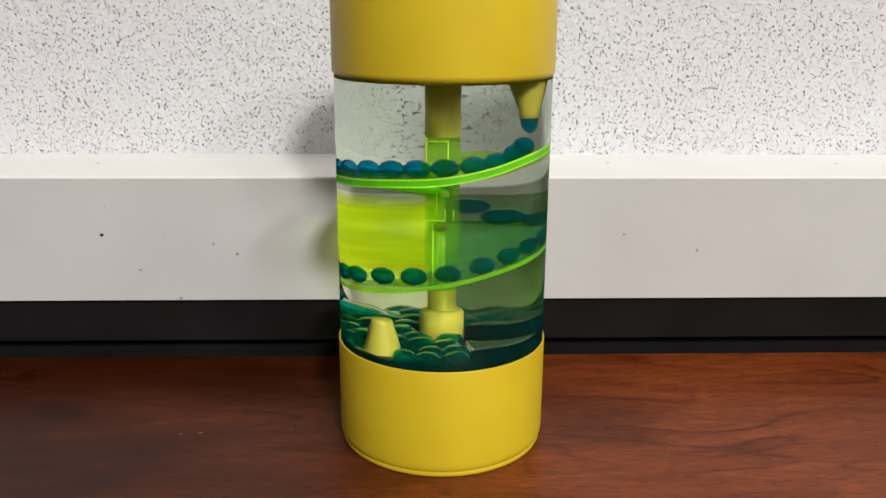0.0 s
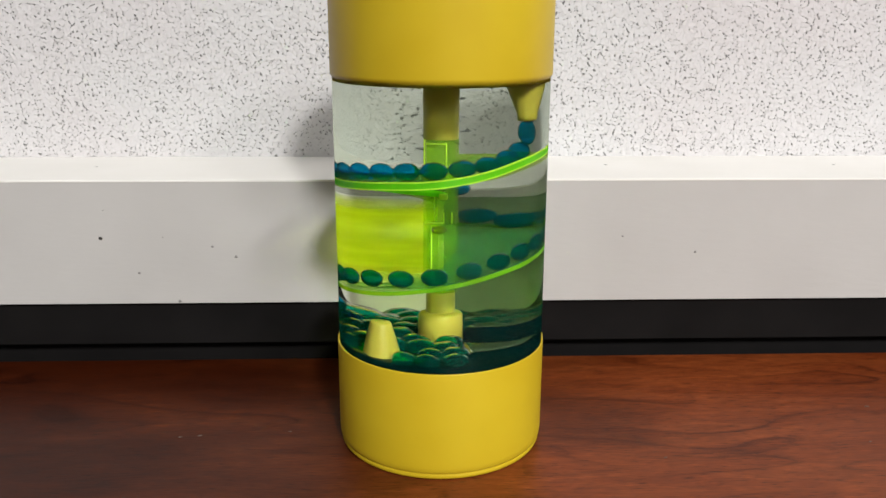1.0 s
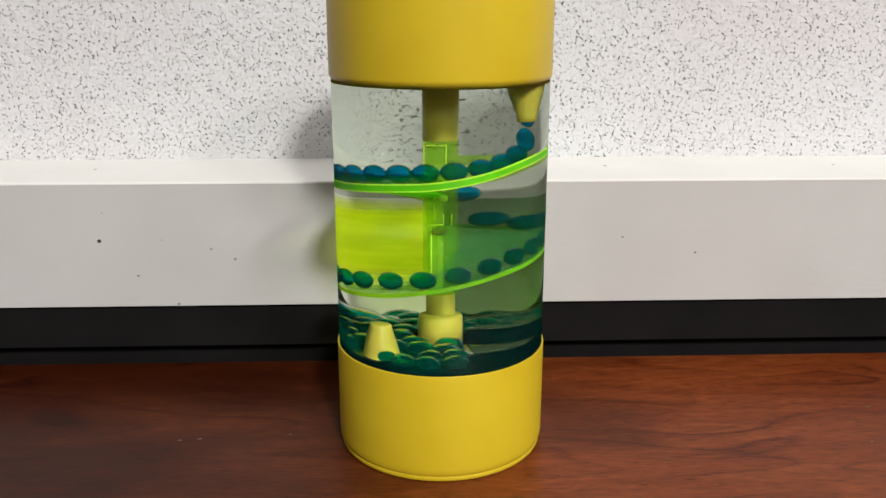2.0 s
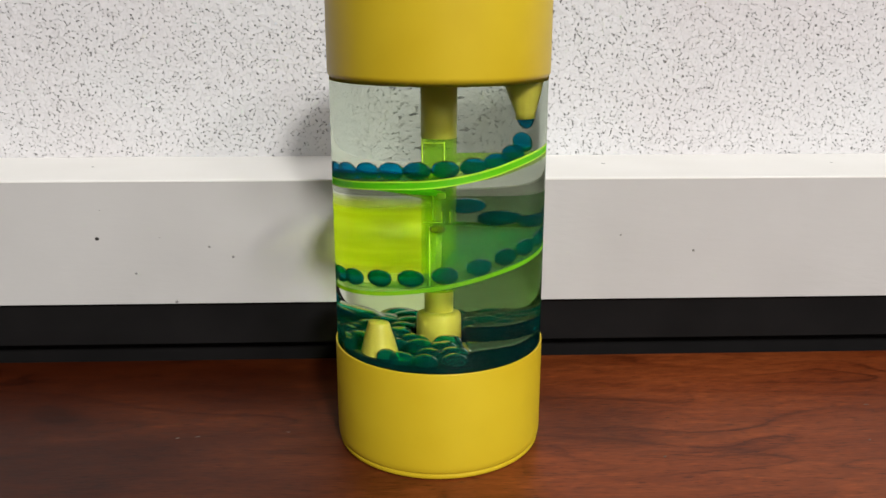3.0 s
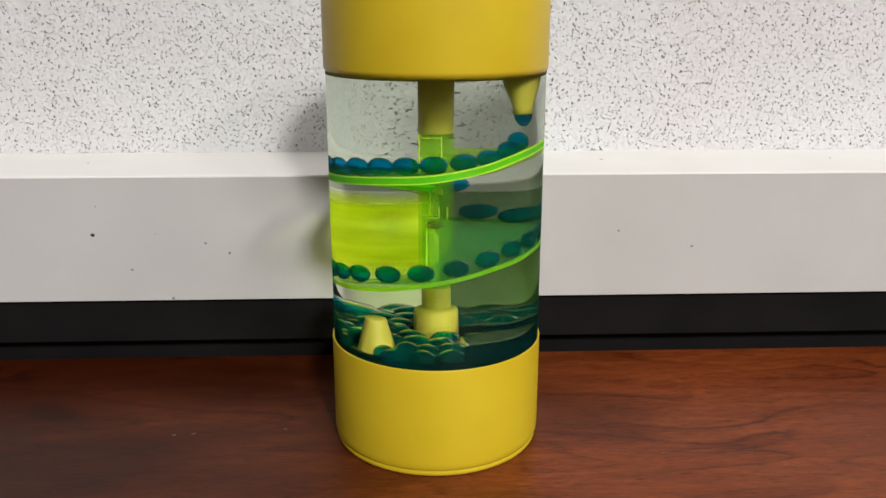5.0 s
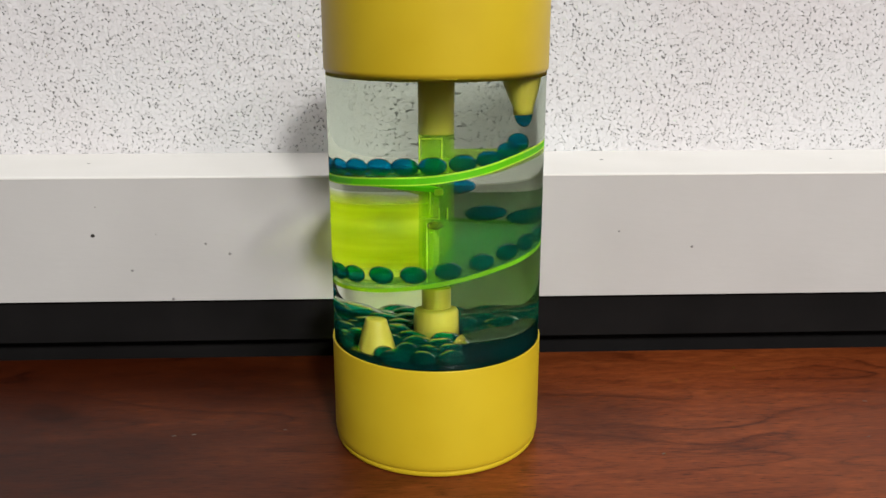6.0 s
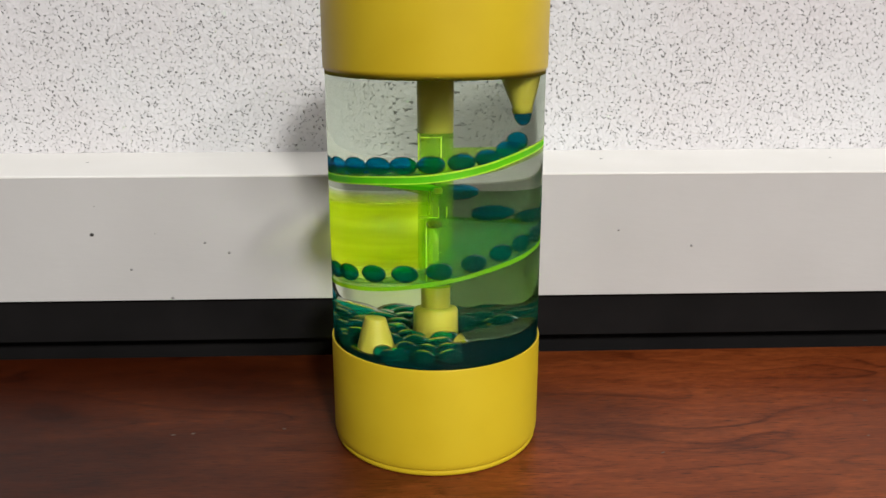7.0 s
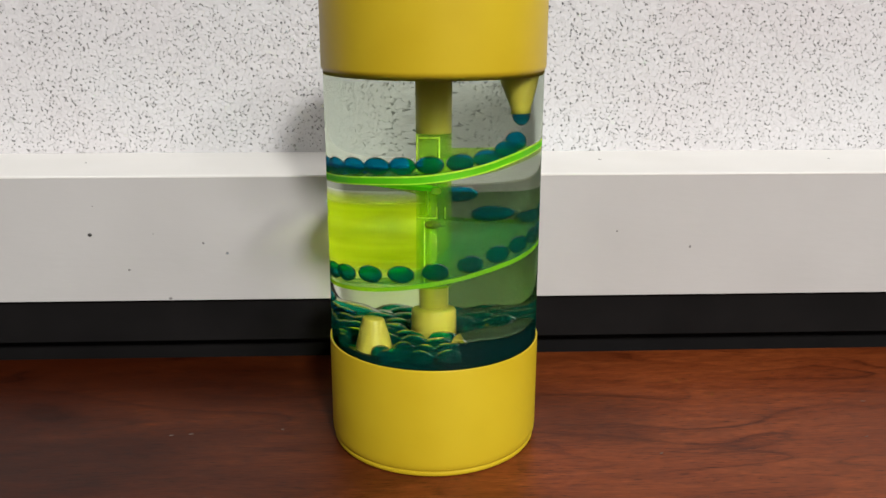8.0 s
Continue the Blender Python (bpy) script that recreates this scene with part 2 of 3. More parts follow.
OIL = oil("teal_oil", (0.03, 0.55, 0.84), (0.003, 0.54, 0.27), 0.07, ior=0.94, sheen=0.5)
POOL_OIL = oil("pool_oil", (0.02, 0.74, 0.64), (0.002, 0.27, 0.21), 0.14, ior=0.92)
SLICK_OIL = oil("slick_oil", (0.008, 0.15, 0.17), (0.002, 0.05, 0.05), 0.35)
TILE = pitted_tile()
BOARD = board_paint_dim()
LEDGE = ledge_paint_lit()
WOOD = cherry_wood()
BLACK = plain("black_vinyl", (0.005, 0.0045, 0.0045), (0.009, 0.008, 0.008), 0.7)
BLACK.node_tree.nodes["Principled BSDF"].inputs["Specular IOR Level"].default_value = 0.12
# nail hole in the board: the shade inside it is put into the colour
DENT = plain("hole_shade", (0.03, 0.028, 0.026), (0.05, 0.045, 0.04), 0.9, 400)
LINT = plain("pale_lint", (0.13, 0.10, 0.085), (0.18, 0.145, 0.12), 0.9, 400)
SCUFF = plain("scuff_grey", (0.24, 0.23, 0.22), (0.30, 0.29, 0.28), 0.9, 400)
ROOM = plain("room_paint", (0.17, 0.165, 0.16), (0.21, 0.205, 0.20), 0.9, 3)
CARPET = plain("office_carpet", (0.10, 0.10, 0.11), (0.16, 0.16, 0.17), 0.95, 60)
CEIL = plain("ceiling_white", (0.45, 0.45, 0.45), (0.5, 0.5, 0.5), 0.9, 5)
SHADE_SHEET = tinted_plastic("green_shade_sheet", (0.48, 0.57, 0.45), (0.16, 0.44, 0.16), 0.07, 0.02)
UPPER_SHADE = tinted_plastic("grey_shade_sheet", (0.82, 0.825, 0.80), (0.30, 0.31, 0.29), 0.05, 0.01)
GLOW_SHEET = glow_sheet_plastic()
GOLD_BUBBLE = oil("trapped_air", (1.0, 0.95, 0.55), (0.6, 0.6, 0.1), 0.05, ior=0.74, sheen=0.8)
BUBBLE = tinted_plastic("air_bubble_film", (1.0, 1.0, 1.0), (0.9, 0.95, 0.9), 0.12, 0.35)


# ---------------------------------------------------------------- mesh helpers
def mesh_from(bm, name, mat, smooth=True):
    bmesh.ops.recalc_face_normals(bm, faces=bm.faces[:])
    me = bpy.data.meshes.new(name)
    bm.to_mesh(me)
    bm.free()
    me.materials.append(mat)
    for p in me.polygons:
        p.use_smooth = smooth
    return me


def part(name, bm, mat, parent, label="", smooth=True):
    ob = new(name, mesh_from(bm, name, mat, smooth))
    ob.parent = parent
    if label:
        tagged(ob, label)
    return ob


def thing(name, bm, mat, label, category, group="", kind="", smooth=True):
    return tagged(new(name, mesh_from(bm, name, mat, smooth)), label, category, group, kind)


def lathe(profile, steps=96, centre=(0, 0)):
    """A closed body of revolution from (radius, height) pairs, radius 0 at both ends."""
    bm = bmesh.new()
    rings = []
    for r, z in profile:
        if r < 1e-7:
            rings.append([bm.verts.new((centre[0], centre[1], z))])
        else:
            rings.append([bm.verts.new((centre[0] + r * math.cos(2 * math.pi * i / steps),
                                        centre[1] + r * math.sin(2 * math.pi * i / steps), z)) for i in range(steps)])
    for a, b in zip(rings, rings[1:]):
        for i in range(steps):
            j = (i + 1) % steps
            if len(a) == 1:
                bm.faces.new((a[0], b[i], b[j]))
            elif len(b) == 1:
                bm.faces.new((a[i], a[j], b[0]))
            else:
                bm.faces.new((a[i], a[j], b[j], b[i]))
    return bm


def shell(profile_out, profile_in, steps=48):
    pts = profile_out + profile_in[::-1]
    bm = bmesh.new()
    rings = [[bm.verts.new((r * math.cos(2 * math.pi * i / steps), r * math.sin(2 * math.pi * i / steps), z)) for i in range(steps)] for r, z in pts]
    for a, b in zip(rings, rings[1:] + rings[:1]):
        for i in range(steps):
            j = (i + 1) % steps
            bm.faces.new((a[i], a[j], b[j], b[i]))
    return bm


def box(x0, x1, y0, y1, z0, z1, bevel=0.0):
    bm = bmesh.new()
    bmesh.ops.create_cube(bm, size=1.0)
    for v in bm.verts:
        v.co = (x0 + (v.co.x + 0.5) * (x1 - x0), y0 + (v.co.y + 0.5) * (y1 - y0), z0 + (v.co.z + 0.5) * (z1 - z0))
    if bevel:
        bmesh.ops.bevel(bm, geom=bm.edges[:], offset=bevel, segments=2, affect="EDGES", profile=0.5)
    return bm


def prism(x0, x1, outline):
    """A bar along x with an outline of (y, z) pairs."""
    bm = bmesh.new()
    a, b = ([bm.verts.new((x, y, z)) for y, z in outline] for x in (x0, x1))
    for i in range(len(outline)):
        j = (i + 1) % len(outline)
        bm.faces.new((a[i], a[j], b[j], b[i]))
    bm.faces.new(a[::-1])
    bm.faces.new(b)
    return bm


def ellipsoid(rx, ry, rz, u=28, v=18, lump=0.0, seed=0.0):
    bm = bmesh.new()
    bmesh.ops.create_uvsphere(bm, u_segments=u, v_segments=v, radius=1.0)
    for w in bm.verts:
        k = 1.0 + lump * noise.noise(w.co * 1.3 + Vector((seed, seed * 1.7, 0)))
        w.co = (w.co.x * rx * k, w.co.y * ry * k, w.co.z * rz * k)
    return bm


def spin(theta, r, z):
    """theta in degrees: 0 to the right, 90 to the front, 180 to the left, 270 to the back."""
    a = radians(theta)
    return Vector((r * math.cos(a), -r * math.sin(a), z))


# ---------------------------------------------------------------- setting
TURN = math.degrees(math.atan(0.034))


def setting(name, bm, mat, label, category, turned=True):
    ob = thing(name, bm, mat, label, category, kind="structure", smooth=False)
    if turned:
        ob.rotation_euler[2] = radians(TURN)
    return ob


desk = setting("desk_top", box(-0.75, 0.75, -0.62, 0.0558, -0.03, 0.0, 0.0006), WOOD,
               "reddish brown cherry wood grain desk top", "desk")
setting("wall_strip", box(-0.75, 0.75, 0.0562, 0.110, 0.0062, 0.0223), BLACK,
        "black vinyl strip behind the desk top", "wall strip")
setting("wall_gap", box(-0.75, 0.75, 0.0645, 0.110, -0.03, 0.0062), BLACK,
        "dark recess under the black strip behind the desk", "wall strip")
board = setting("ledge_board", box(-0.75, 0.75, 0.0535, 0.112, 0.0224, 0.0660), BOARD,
                "off-white painted ledge board below the tiled wall, toned down for weaker light", "ledge")
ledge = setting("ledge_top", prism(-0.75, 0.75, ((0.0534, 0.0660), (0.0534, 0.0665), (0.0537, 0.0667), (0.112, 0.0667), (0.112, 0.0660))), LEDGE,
        "white painted top of the ledge, tone raised for the light on it", "ledge")
setting("wall_north", box(-0.75, 0.75, 0.1005, 0.13, 0.0667, 0.95), TILE,
        "off-white pitted mineral tile wall panel", "wall")

# small dents and specks in the board's paint: along the board, height, radius
for x, z, r, mat in ((-0.1158, 0.0463, 0.00070, DENT), (-0.0777, 0.0431, 0.0005, SCUFF), (-0.0697, 0.0394, 0.0006, SCUFF),
                     (-0.1036, 0.0337, 0.0005, SCUFF), (0.0661, 0.0461, 0.0004, SCUFF), (0.0925, 0.0402, 0.0005, SCUFF),
                     (-0.0945, 0.0465, 0.00025, SCUFF), (-0.0904, 0.0231, 0.0006, SCUFF), (-0.1139, 0.0563, 0.00025, SCUFF)):
    bm = ellipsoid(r, 0.00012, r * 0.85, 12, 8, 0.3, x * 90)
    bmesh.ops.translate(bm, vec=(x, 0.05345, z), verts=bm.verts[:])
    part("paint_dent", bm, mat, board)

# scuffs on top of the ledge
for x, y, r in ((0.0648, 0.0805, 0.0007), (0.1520, 0.0800, 0.0005), (-0.1240, 0.0790, 0.0005)):
    bm = ellipsoid(r, r * 0.6, 0.00012, 12, 8, 0.4, x * 80)
    bmesh.ops.translate(bm, vec=(x, y, 0.06672), verts=bm.verts[:])
    part("scuff", bm, SCUFF, ledge)

# what carries the desk and the wall panel, out of view
for x in (-0.73, 0.70):
    setting("desk_panel", box(x, x + 0.03, -0.60, 0.05, -0.75, -0.03, 0.001), WOOD, "cherry wood panel that carries the desk top", "desk panel")
setting("wall_base", box(-0.75, 0.75, 0.0562, 0.13, -0.75, -0.03), ROOM, "plain painted lower wall panel", "wall")

# the rest of the office, out of view
setting("floor", box(-2.0, 2.0, -5.2, 1.0, -0.80, -0.75), CARPET, "grey office carpet floor", "floor", False)
setting("ceiling", box(-2.0, 2.0, -5.2, 1.0, 1.72, 1.78), CEIL, "white office ceiling", "ceiling", False)
setting("wall_south", box(-2.0, 2.0, -5.3, -5.2, -0.75, 1.72), ROOM, "plain painted office wall", "wall", False)
setting("wall_east", box(2.0, 2.1, -5.2, 1.0, -0.75, 1.72), ROOM, "plain painted office wall", "wall", False)
setting("wall_west", box(-2.1, -2.0, -5.2, 1.0, -0.75, 1.72), ROOM, "plain painted office wall", "wall", False)
setting("wall_back", box(-2.0, 2.0, 1.0, 1.1, -0.75, 1.72), ROOM, "plain painted office wall", "wall", False)

# ---------------------------------------------------------------- the toy
R = 0.0300
toy = tagged(new("liquid_timer"), "clear liquid timer with yellow caps and green spiral ramp on desk", "toy")

base = [(0, 0.0), (0.0288, 0.0), (0.0293, 0.0002), (0.0295, 0.0006), (0.0295, 0.0014), (0.0293, 0.0016), (0.0296, 0.0019), (0.0299, 0.0026), (R, 0.004),
        (R, 0.0308), (0.02995, 0.0310), (0.0298, 0.03105), (0.0296, 0.03105), (0.0290, 0.0304), (0, 0.0303)]
part("base_cap", lathe(base, 128), YELLOW, toy, "glossy yellow plastic base cap")
Z_TOP, Z_END = 0.1049, 0.1360
top = [(0, Z_TOP + 0.0006), (0.0289, Z_TOP + 0.0006), (0.0287, Z_TOP - 0.0001), (0.0289, Z_TOP - 0.0002), (0.0298, Z_TOP + 0.0012), (0.02995, Z_TOP + 0.0015), (R, Z_TOP + 0.002),
       (R, Z_END - 0.004), (0.0299, Z_END - 0.0022), (0.0297, Z_END - 0.0016), (0.0292, Z_END - 0.0013), (0.0290, Z_END - 0.0003), (0.0284, Z_END), (0, Z_END)]
part("top_cap", lathe(top, 128), YELLOW, toy, "glossy yellow plastic top cap")

tube = part("tube", lathe([(0, 0.026), (0.0294, 0.026), (0.0295, 0.0261), (0.0295, 0.0262), (0.0295, 0.1098), (0.0295, 0.1099), (0.0294, 0.110), (0, 0.110)], 192), LIQUID, toy,
            "clear plastic tube full of clear liquid")
tube.visible_shadow = False

# central post: yellow socket above, dyed clear sleeve, yellow socket and collar below
part("upper_socket", lathe([(0, 0.0893), (0.0033, 0.0894), (0.0036, 0.0897), (0.0037, 0.1056), (0, 0.1056)], 48), GREEN_LIT, toy, "yellow plastic socket")
part("lower_socket", lathe([(0, 0.030), (0.0030, 0.030), (0.0030, 0.0468), (0.0027, 0.0472), (0, 0.0472)], 48), GREEN_LIT, toy, "yellow plastic socket")
part("collar", lathe([(0, 0.030), (0.0047, 0.030), (0.0046, 0.0400), (0.0042, 0.0408), (0.0030, 0.0410), (0, 0.0410)], 48), GREEN_LIT, toy, "yellow plastic collar")


sleeve = part("sleeve", shell([(0.0036, 0.0470), (0.0036, 0.0900)], [(0.0029, 0.0470), (0.0029, 0.0900)]), POST, toy,
              "see-through yellow-green plastic sleeve")
# keys and slots moulded into the sleeve
for x0, x1, z0, z1 in ((-0.0036, -0.0031, 0.0800, 0.0896), (-0.0008, 0.0013, 0.0885, 0.0889), (0.0010, 0.0014, 0.0800, 0.0889),
                       (-0.0031, -0.0010, 0.0885, 0.0889), (-0.0021, -0.0017, 0.0490, 0.0660), (-0.0014, -0.0010, 0.0680, 0.0745),
                       (-0.0034, 0.0005, 0.0670, 0.0674), (0.0005, 0.0009, 0.0670, 0.0700), (0.0022, 0.0026, 0.0670, 0.0700)):
    part("key_rib", box(x0, min(x1, x0 + 0.00026) if x1 - x0 < z1 - z0 else x1, -0.0041, -0.0034, z0, z1 if x1 - x0 < z1 - z0 else z0 + 0.00026), EDGE, sleeve, "bright yellow-green moulded rib")
bm = ellipsoid(0.0017, 0.0011, 0.0011, 24, 16)
bmesh.ops.translate(bm, vec=(-0.0003, -0.0048, 0.0654), verts=bm.verts[:])
part("air_bubble", bm, GOLD_BUBBLE, toy, "small trapped air bubble")


def nozzle(name, x, y, z_base, z_tip, label):
    s = 1 if z_tip > z_base else -1
    h = abs(z_tip - z_base)
    prof = [(0, 0), (0.0064, 0), (0.0058, 0.12 * h), (0.0045, 0.45 * h), (0.0034, 0.72 * h), (0.0029, 0.84 * h), (0.0028, h), (0.0021, h), (0.0019, 0.9 * h), (0, 0.9 * h)]
    return part(name, lathe([(r, z_base + s * z) for r, z in prof], 48, (x, y)), GREEN_LIT, toy, label)


nozzle("nozzle", 0.0199, -0.0103, 0.1056, 0.0953, "yellow plastic funnel nozzle")
bm_cone = [(0, 0.030), (0.0057, 0.030), (0.0051, 0.0325), (0.0040, 0.0370), (0.0031, 0.0401), (0.0028, 0.0413), (0.0026, 0.0415), (0, 0.0415)]
part("nozzle", lathe(bm_cone, 48, (-0.0146, -0.0158)), GREEN_LIT, toy, "yellow plastic funnel nozzle standing in the oil")

# spiral ramps: angle, height of the floor, foot of the rim, in millimetres
UPPER_FLOOR = ((0, 85.6), (30, 84.9), (46, 84.1), (58, 83.0), (73, 82.4), (89, 82.0), (104, 81.5), (120, 81.0), (137, 80.3), (156, 79.2), (180, 77.8), (210, 75.8), (240, 73.4), (274, 70.8))
UPPER_RIM = ((0, 86.0), (14, 85.8), (26, 85.5), (46, 84.3), (64, 82.4), (81, 81.0), (95, 80.1), (116, 79.4), (153, 77.5), (180, 76.2), (210, 74.4), (240, 72.2), (274, 69.6))
LOWER_FLOOR = ((268, 62.2), (294, 61.1), (304, 60.4), (330, 59.9), (360, 59.6), (390, 58.9), (408, 57.85), (426, 56.25), (446, 54.5), (466, 53.4), (487, 52.4), (509, 50.7), (526, 49.3), (548, 48.0))
LOWER_RIM = ((268, 61.0), (304, 59.4), (330, 59.0), (360, 58.8), (388, 58.1), (418, 56.6), (440, 54.6), (456, 53.2), (483, 50.8), (518, 48.3), (548, 46.8))


def knots(table, a):
    v = np.interp([a - 6, a, a + 6], [k[0] for k in table], [k[1] for k in table])
    return float(v.mean()) / 1000


def ring_band(table, r0, r1, below, above, n=150):
    a0, a1 = table[0][0], table[-1][0]
    bm = bmesh.new()
    cols = []
    for i in range(n + 1):
        a = a0 + (a1 - a0) * i / n
        z = knots(table, a)
        cols.append([bm.verts.new(spin(a, r, z + dz)) for r, dz in ((r0, above), (r1, above), (r1, -below), (r0, -below))])
    for a, b in zip(cols, cols[1:]):
        for k in range(4):
            j = (k + 1) % 4
            bm.faces.new((a[k], a[j], b[j], b[k]))
    bm.faces.new(cols[0])
    bm.faces.new(cols[-1][::-1])
    return bm


for floor_table, rim_table, tall, dye, edge_dye, tone in ((UPPER_FLOOR, UPPER_RIM, 0.0017, RAMP, RIM, "yellow-green"), (LOWER_FLOOR, LOWER_RIM, 0.0010, RAMP_LOW, RIM_LOW, "sea-green")):
    ramp = part("spiral_ramp", ring_band(floor_table, 0.0036, 0.0276, 0.0010, 0.0), dye, toy, "see-through " + tone + " spiral ramp", smooth=False)
    part("rim", ring_band(rim_table, 0.0277, 0.0284, 0.0, tall), edge_dye, ramp, "bright lime green edge", smooth=False)
    for foot, high in ((-0.00018, 0.00012), (tall - 0.00012, tall + 0.00018)) if edge_dye is RIM else ():
        part("edge_bead", ring_band(rim_table, 0.0277, 0.02855, -foot, high), EDGE, ramp, "thin pale lime edge line, toned for edge glow", smooth=False)

# stop fin under the upper ramp: thin at the tube, a folded lip at the post
bm = bmesh.new()
near = [bm.verts.new(p) for p in ((-0.0262, -0.0085, 0.0776), (-0.0020, -0.0056, 0.0748), (0.0010, -0.0062, 0.0747), (0.0012, -0.0062, 0.0756), (-0.0020, -0.0060, 0.0766), (-0.0262, -0.0085, 0.0784))]
far = [bm.verts.new(v.co + Vector((0.0, 0.0016, 0.0))) for v in near]
for i in range(6):
    bm.faces.new((near[i], near[(i + 1) % 6], far[(i + 1) % 6], far[i]))
bm.faces.new(near)
bm.faces.new(far[::-1])
fin = part("stop_fin", bm, RIM, toy, "thin see-through lime fin under the ramp", smooth=False)
part("lip", box(-0.0004, 0.0015, -0.0074, -0.0062, 0.0741, 0.0757, 0.0004), EDGE, fin, "bright lime folded lip")

# added curved sheet behind the post, between the turns of the ramp: yellow light as colour
part("glow_sheet", ring_band(((222, 39.0), (269, 39.0)), 0.0274, 0.0278, 0.0, 0.0303, 40), GLOW_SHEET, toy, "added cloudy yellow sheet standing in for yellow light behind the post")

# added tinted sheet: stands in for the tube's shade on the board behind
back = part("shade_sheet", ring_band(((271, 31.0), (312, 31.0)), 0.0274, 0.0278, 0.0, 0.0385, 40), SHADE_SHEET, toy, "added clear dark green sheet standing in for shade behind the ramp")
back.visible_shadow = False

# added grey sheet: darkens the view where the wall behind lies in shade
back = part("upper_shade_sheet", ring_band(((222, 69.6), (318, 69.6)), 0.0274, 0.0278, 0.0, 0.0355, 60), UPPER_SHADE, toy, "added faint grey clear sheet standing in for shade at the back")
back.visible_shadow = False

# two tiny air bubbles on the inside of the tube
for x, z in ((-0.0146, 0.0985), (-0.0108, 0.0982), (-0.0125, 0.0986)):
    bm = ellipsoid(0.00018, 0.00018, 0.00018, 8, 6)
    bmesh.ops.translate(bm, vec=(x, -math.sqrt(0.0288 ** 2 - x * x), z), verts=bm.verts[:])
    part("air_bubble", bm, BUBBLE, toy, "tiny air bubble")

# ---------------------------------------------------------------- beads of oil
BEAD = mesh_from(ellipsoid(0.00345, 0.0028, 0.0023), "oil_bead", OIL)
POOL = [mesh_from(ellipsoid(0.0040, 0.0036, 0.0027, 24, 16, 0.10, k * 3.1), "pool_bead", POOL_OIL) for k in range(4)]

# the way of a bead, by slots of one drop each: slot, angle, radius, height in millimetres, tilt
WAY = (
    (-3, 27.4, 22.4, 112, 80), (-2, 27.4, 22.4, 104, 80), (-1, 27.4, 22.4, 98.5, 80), (-0.35, 27.4, 22.4, 97.0, 80), (0, 27.4, 22.4, 94.7, 80), (0.4, 28.4, 22.6, 91.7, 75), (0.75, 32, 23.3, 89.8, 40),
    (1, 36.6, 24.0, 88.4, 12), (2, 45.1, 24.5, 86.9, 8), (3, 58, 24.5, 85.3, 5), (4, 72.6, 24.5, 84.7, 0), (5, 88.6, 24.5, 84.2, 0), (6, 104.4, 24.5, 83.8, 0),
    (7, 119.8, 24.5, 83.3, 0), (8, 136.6, 24.5, 82.6, 0), (9, 156.4, 24.5, 81.5, 0), (10, 174, 24.5, 80.4, 0), (11, 191, 24.5, 79.3, 0), (12, 208, 24.5, 78.2, 0),
    (13, 226, 24.5, 76.9, 0), (14, 244, 24.5, 75.5, 0), (15, 258, 24.5, 74.4, 0), (16, 269, 24.5, 73.2, 0), (16.65, 278, 24.5, 71.7, 0), (17, 281, 24.5, 66.6, 0), (17.35, 284, 24.5, 64.4, 0), (18, 293.5, 24.5, 63.4, 0),
    (18.35, 299.5, 24.5, 63.0, 0), (19, 311, 24.5, 62.6, 0), (20, 326, 24.5, 62.3, 0), (21, 341, 24.5, 62.1, 0), (22, 356, 24.5, 61.9, 0), (23, 370.8, 24.5, 61.7, 0), (24, 390.4, 24.5, 61.2, 0),
    (25, 408.2, 24.5, 60.1, 0), (26, 426.4, 24.5, 58.5, 0), (27, 446.5, 24.5, 56.8, 0), (28, 466.5, 24.5, 55.7, 0), (29, 486.8, 24.5, 54.7, 0), (30, 509, 24.5, 53.0, 0),
    (31, 527, 24.5, 51.6, 0), (32, 544, 24.3, 50.2, 0), (33, 558, 24.0, 46.5, 0), (34, 566, 23.0, 40.0, 0), (35, 572, 21.5, 35.5, 0),
)
# drops let go since the start, at the nozzle and on the lower ramp
LET_GO = ((0, 0), (1, 4.34), (1.5, 6.5), (3.5, 15.0), (4.5, 19.14), (6.5, 27.24), (7, 29.24), (8, 33.22))
LATE = ((0, 0), (1.5, 0), (3.5, 0.12), (4.5, 0.25), (6.5, 0.36), (8, 0.36))
PASSED = ((0, 0), (1, 4.35), (1.5, 6.52), (3.5, 15.16), (4.5, 19.5), (6.5, 27.95), (7, 30.07), (8, 34.13))


def table_at(table, x, col=1):
    return float(np.interp(x, [k[0] for k in table], [k[col] for k in table]))


def bead_pose(k, t, rest):
    up, low = k + table_at(LET_GO, t), k + table_at(PASSED, t)
    if up < 5:
        up -= table_at(LATE, t) * (1 - max(up, 0.0) / 5)
    w = min(1.0, max(0.0, (up - 11.0) / 8.0))
    s = up + (low - up) * w
    if s < -3:
        s = -3
    a, r, z, tilt = (table_at(WAY, s, c) for c in (1, 2, 3, 4))
    p = spin(a, r / 1000, z / 1000)
    if s > 34.0:
        f = min(1.0, (s - 34.0) / 7.0)
        p = p.lerp(Vector(rest), f * f * (3 - 2 * f))
    return Matrix.Translation(p) @ Euler((0, radians(tilt), radians(90 - a))).to_matrix().to_4x4()


rng = random.Random(4)
beads = []
# where arriving beads come to rest: round the foot of the lower nozzle, then among the others further back
seats = [spin(a, r, z) for a, r, z in ((158, 0.0250, 0.0328), (122, 0.0250, 0.0330), (154, 0.0262, 0.0326), (110, 0.0215, 0.0340), (117, 0.0262, 0.0325), (172, 0.0225, 0.0340),
                                       (108, 0.0160, 0.0346), (182, 0.0243, 0.0345), (168, 0.0175, 0.0346))]
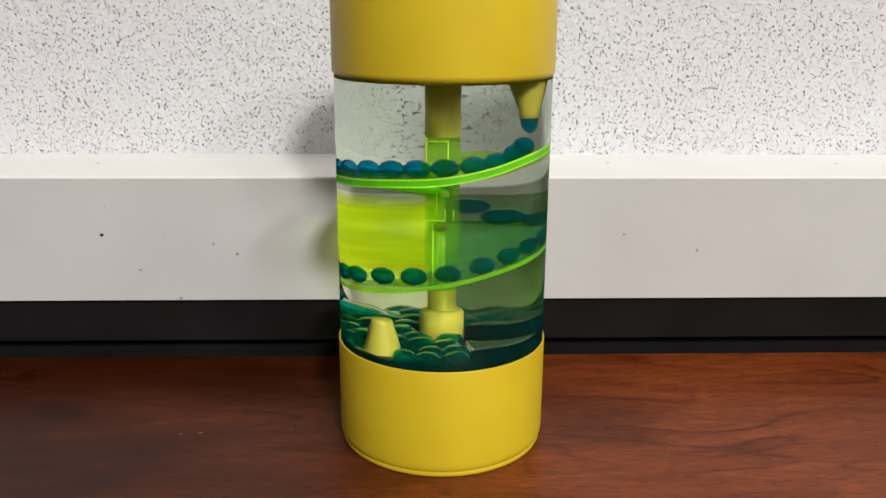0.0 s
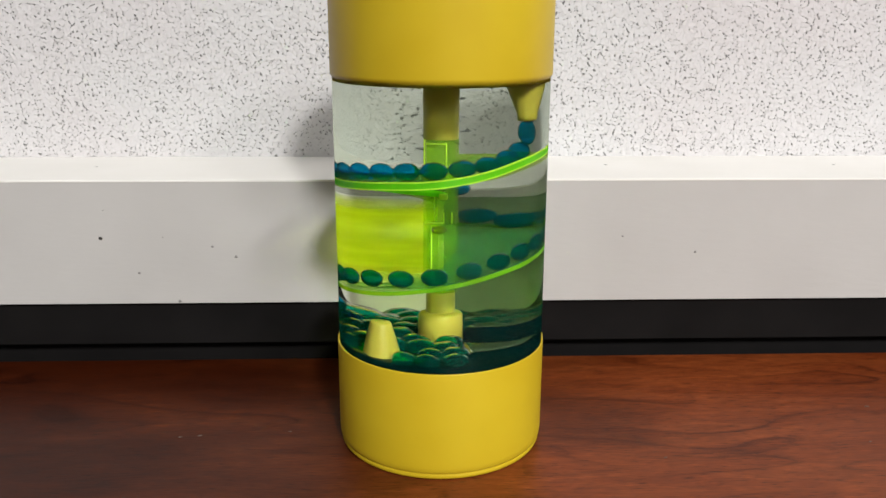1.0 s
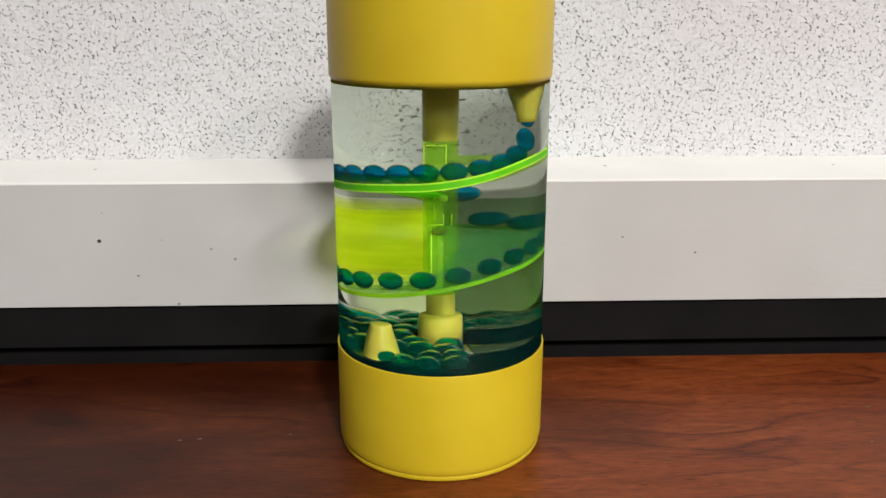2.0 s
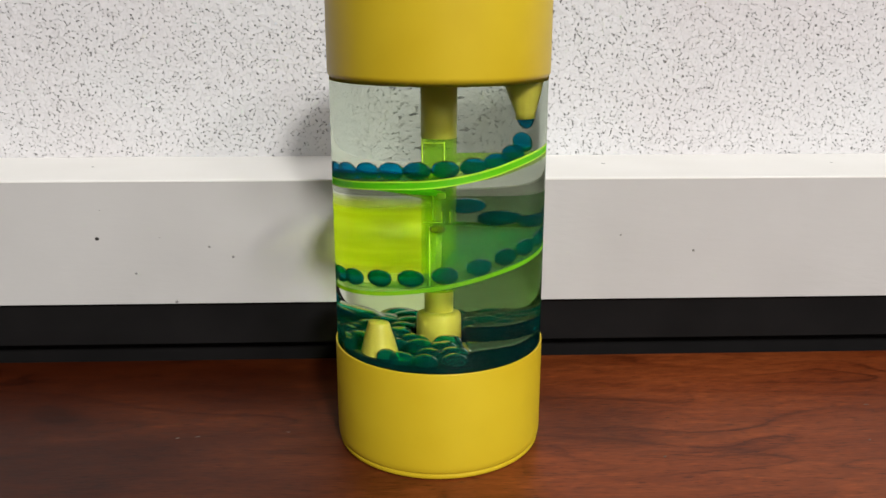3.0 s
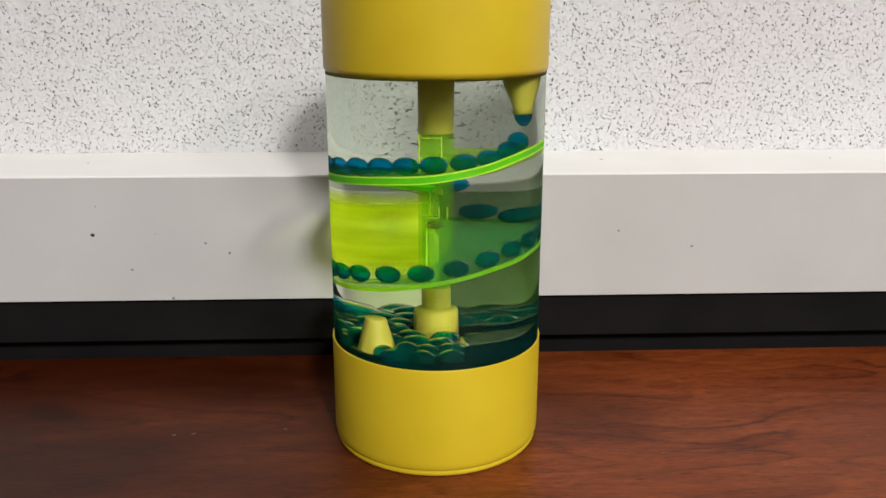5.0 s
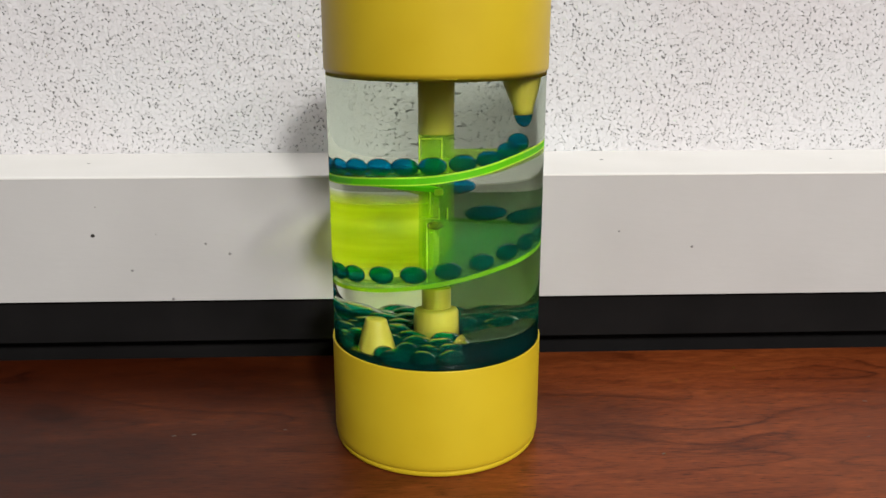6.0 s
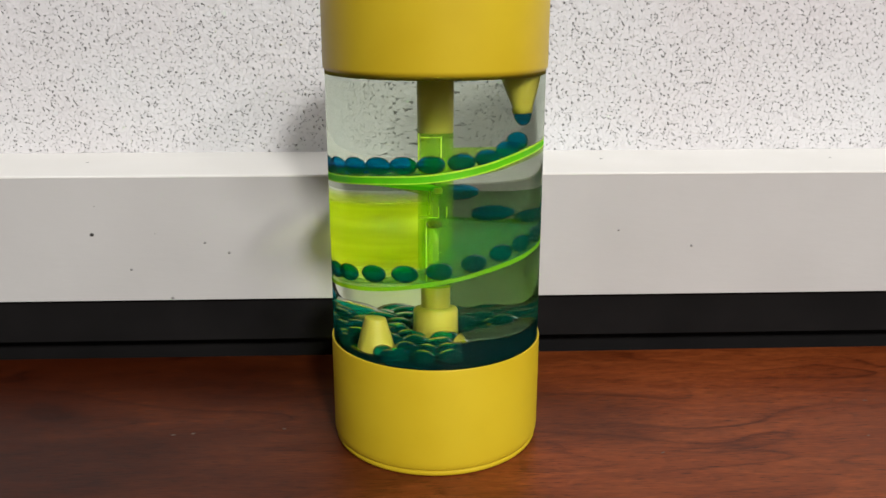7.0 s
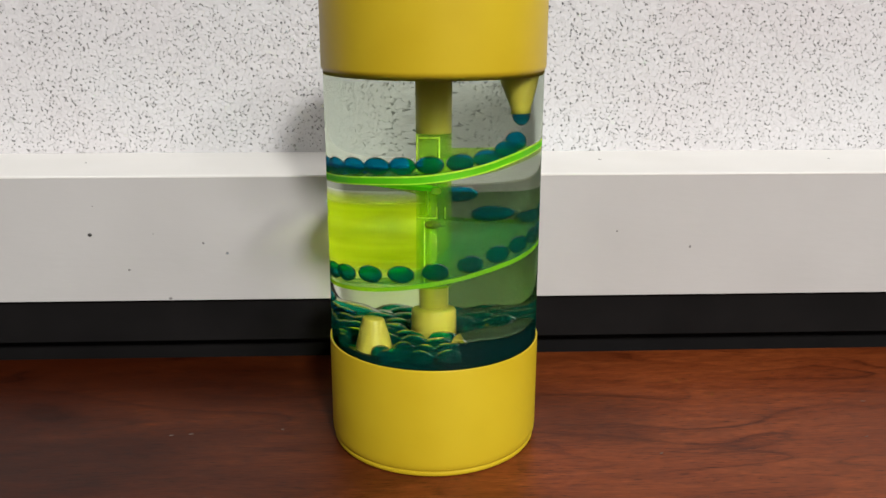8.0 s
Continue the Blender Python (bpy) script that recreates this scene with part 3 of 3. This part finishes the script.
seats += [spin(150 + 9.7 * i % 120, 0.011 + 0.0131 * ((i * 0.618) % 1), 0.0322 + 0.002 * ((i * 0.37) % 1)) for i in range(30)]
for k in range(34, -36, -1):
    ob = tagged(new("oil_bead", BEAD), "translucent teal oil bead rolling on the green ramp", "oil bead", "oil beads in the timer")
    order = 34 - k
    place = order // 3 if order % 3 == 0 and order // 3 < 9 else 9 + order % 30
    beads.append((ob, k, seats[place]))

# the pool of settled beads on the base
spots = []
for ring, count, lift in ((0.0248, 23, 0.0), (0.0195, 18, 0.0004), (0.0140, 13, 0.0009), (0.0088, 8, 0.0012)):
    for i in range(count):
        a = (360 * i / count + rng.uniform(-3, 3) + ring * 4000) % 360
        p = spin(a, ring + rng.uniform(-0.0006, 0.0004), 0.0326 + lift + rng.uniform(-0.0003, 0.0005))
        if (p - Vector((-0.0146, -0.0158, p.z))).length < 0.0073 or 118 < a < 146 and ring > 0.019 or (p.x > 0.004 and p.y < 0.006):
            continue
        spots.append(p)
for i, p in enumerate(spots):
    ob = tagged(new("pool_bead", POOL[i % 4]), "dark teal oil bead settled on the base", "oil bead", "settled oil beads")
    ob.location = p
    ob.rotation_euler[2] = rng.uniform(0, 6.28)
    s = rng.uniform(0.84, 1.04)
    ob.scale = (s, s, s)


def slick(cx, cy, hx, hy, top, flat, turn, mat=SLICK_OIL):
    """A wide merged drop with a level top, held in by the tube."""
    n, limit = 72, 0.0281
    bm = bmesh.new()
    out = []
    for i in range(n):
        a = 2 * math.pi * i / n
        k = 1 + 0.06 * math.sin(3 * a + cx * 500)
        v = Matrix.Rotation(radians(turn), 2) @ Vector((hx * k * math.cos(a), hy * k * math.sin(a))) + Vector((cx, cy))
        if v.length > limit:
            v = v.normalized() * limit
        out.append(v)
    c = Vector((cx, cy))
    foot = 0.0301
    h = top - foot
    rings = []
    for f, z in ((0.30, top), (flat, top - 0.00005), ((1 + flat) / 2, top - 0.10 * h), (0.985, top - 0.35 * h), (1.0, top - 0.6 * h), (0.97, foot + 0.1 * h), (0.90, foot)):
        rings.append([bm.verts.new((*(c + (v - c) * f), z)) for v in out])
    mid, low = bm.verts.new((*c, top)), bm.verts.new((*c, foot))
    for i in range(n):
        j = (i + 1) % n
        bm.faces.new((mid, rings[0][i], rings[0][j]))
        for a, b in zip(rings, rings[1:]):
            bm.faces.new((a[i], a[j], b[j], b[i]))
        bm.faces.new((rings[-1][j], rings[-1][i], low))
    return thing("oil_slick", bm, mat, "large merged dark teal oil drop settled on the base", "oil drop", "merged oil drops")


layer = thing("oil_layer", lathe([(0, 0.03035), (0.0284, 0.03035), (0.0287, 0.0306), (0.0287, 0.0316), (0.0284, 0.0321), (0.0278, 0.0323), (0, 0.0323)], 96), SLICK_OIL,
              "thin dark teal oil layer on the base", "oil layer")
slick_front = slick(0.0145, -0.0085, 0.0105, 0.0145, 0.0353, 0.86, -28)
slick_rear = slick(0.0135, 0.0040, 0.0095, 0.0062, 0.0358, 0.80, 8)
slick(-0.0170, 0.0150, 0.0090, 0.0070, 0.0378, 0.35, -45, POOL_OIL)
slick(0.0120, 0.0205, 0.0100, 0.0055, 0.0350, 0.35, -25, POOL_OIL)

# bits of lint on the desk
for x, y, length, turn in ((0.1377, 0.0157, 0.0011, -12), (0.1276, -0.0075, 0.0008, 10), (0.0644, -0.0172, 0.0010, 24), (-0.0773, -0.0061, 0.0009, 15), (-0.0717, -0.0053, 0.0010, 20), (-0.0452, -0.0025, 0.0009, -8)):
    bm = ellipsoid(length * 0.7, 0.00014, 0.00013, 10, 6, 0.5, x * 70)
    ob = thing("lint", bm, LINT, "tiny pale bit of lint on the desk", "lint", "lint on the desk")
    ob.location = (x, y, 0.00015)
    ob.rotation_euler[2] = radians(turn)


# ---------------------------------------------------------------- what moves
def motions():
    for ob, k, rest in beads:
        walk(ob, [(i / 10, bead_pose(k, i / 10, rest)) for i in range(81)])
    # the front drop rises and swallows the one behind it
    walk(slick_front, [(0, pose(0, 0, -0.0017)), (4.4, pose(0, 0, -0.0015)), (6.0, pose(0, 0, 0)), (8, pose(0, 0, 0))])
    walk(slick_rear, [(0, pose(0, 0, 0)), (4.4, pose(0, 0, -0.0002)), (6.0, pose(0, 0, -0.0022)), (8, pose(0, 0, -0.0022))])


motions()
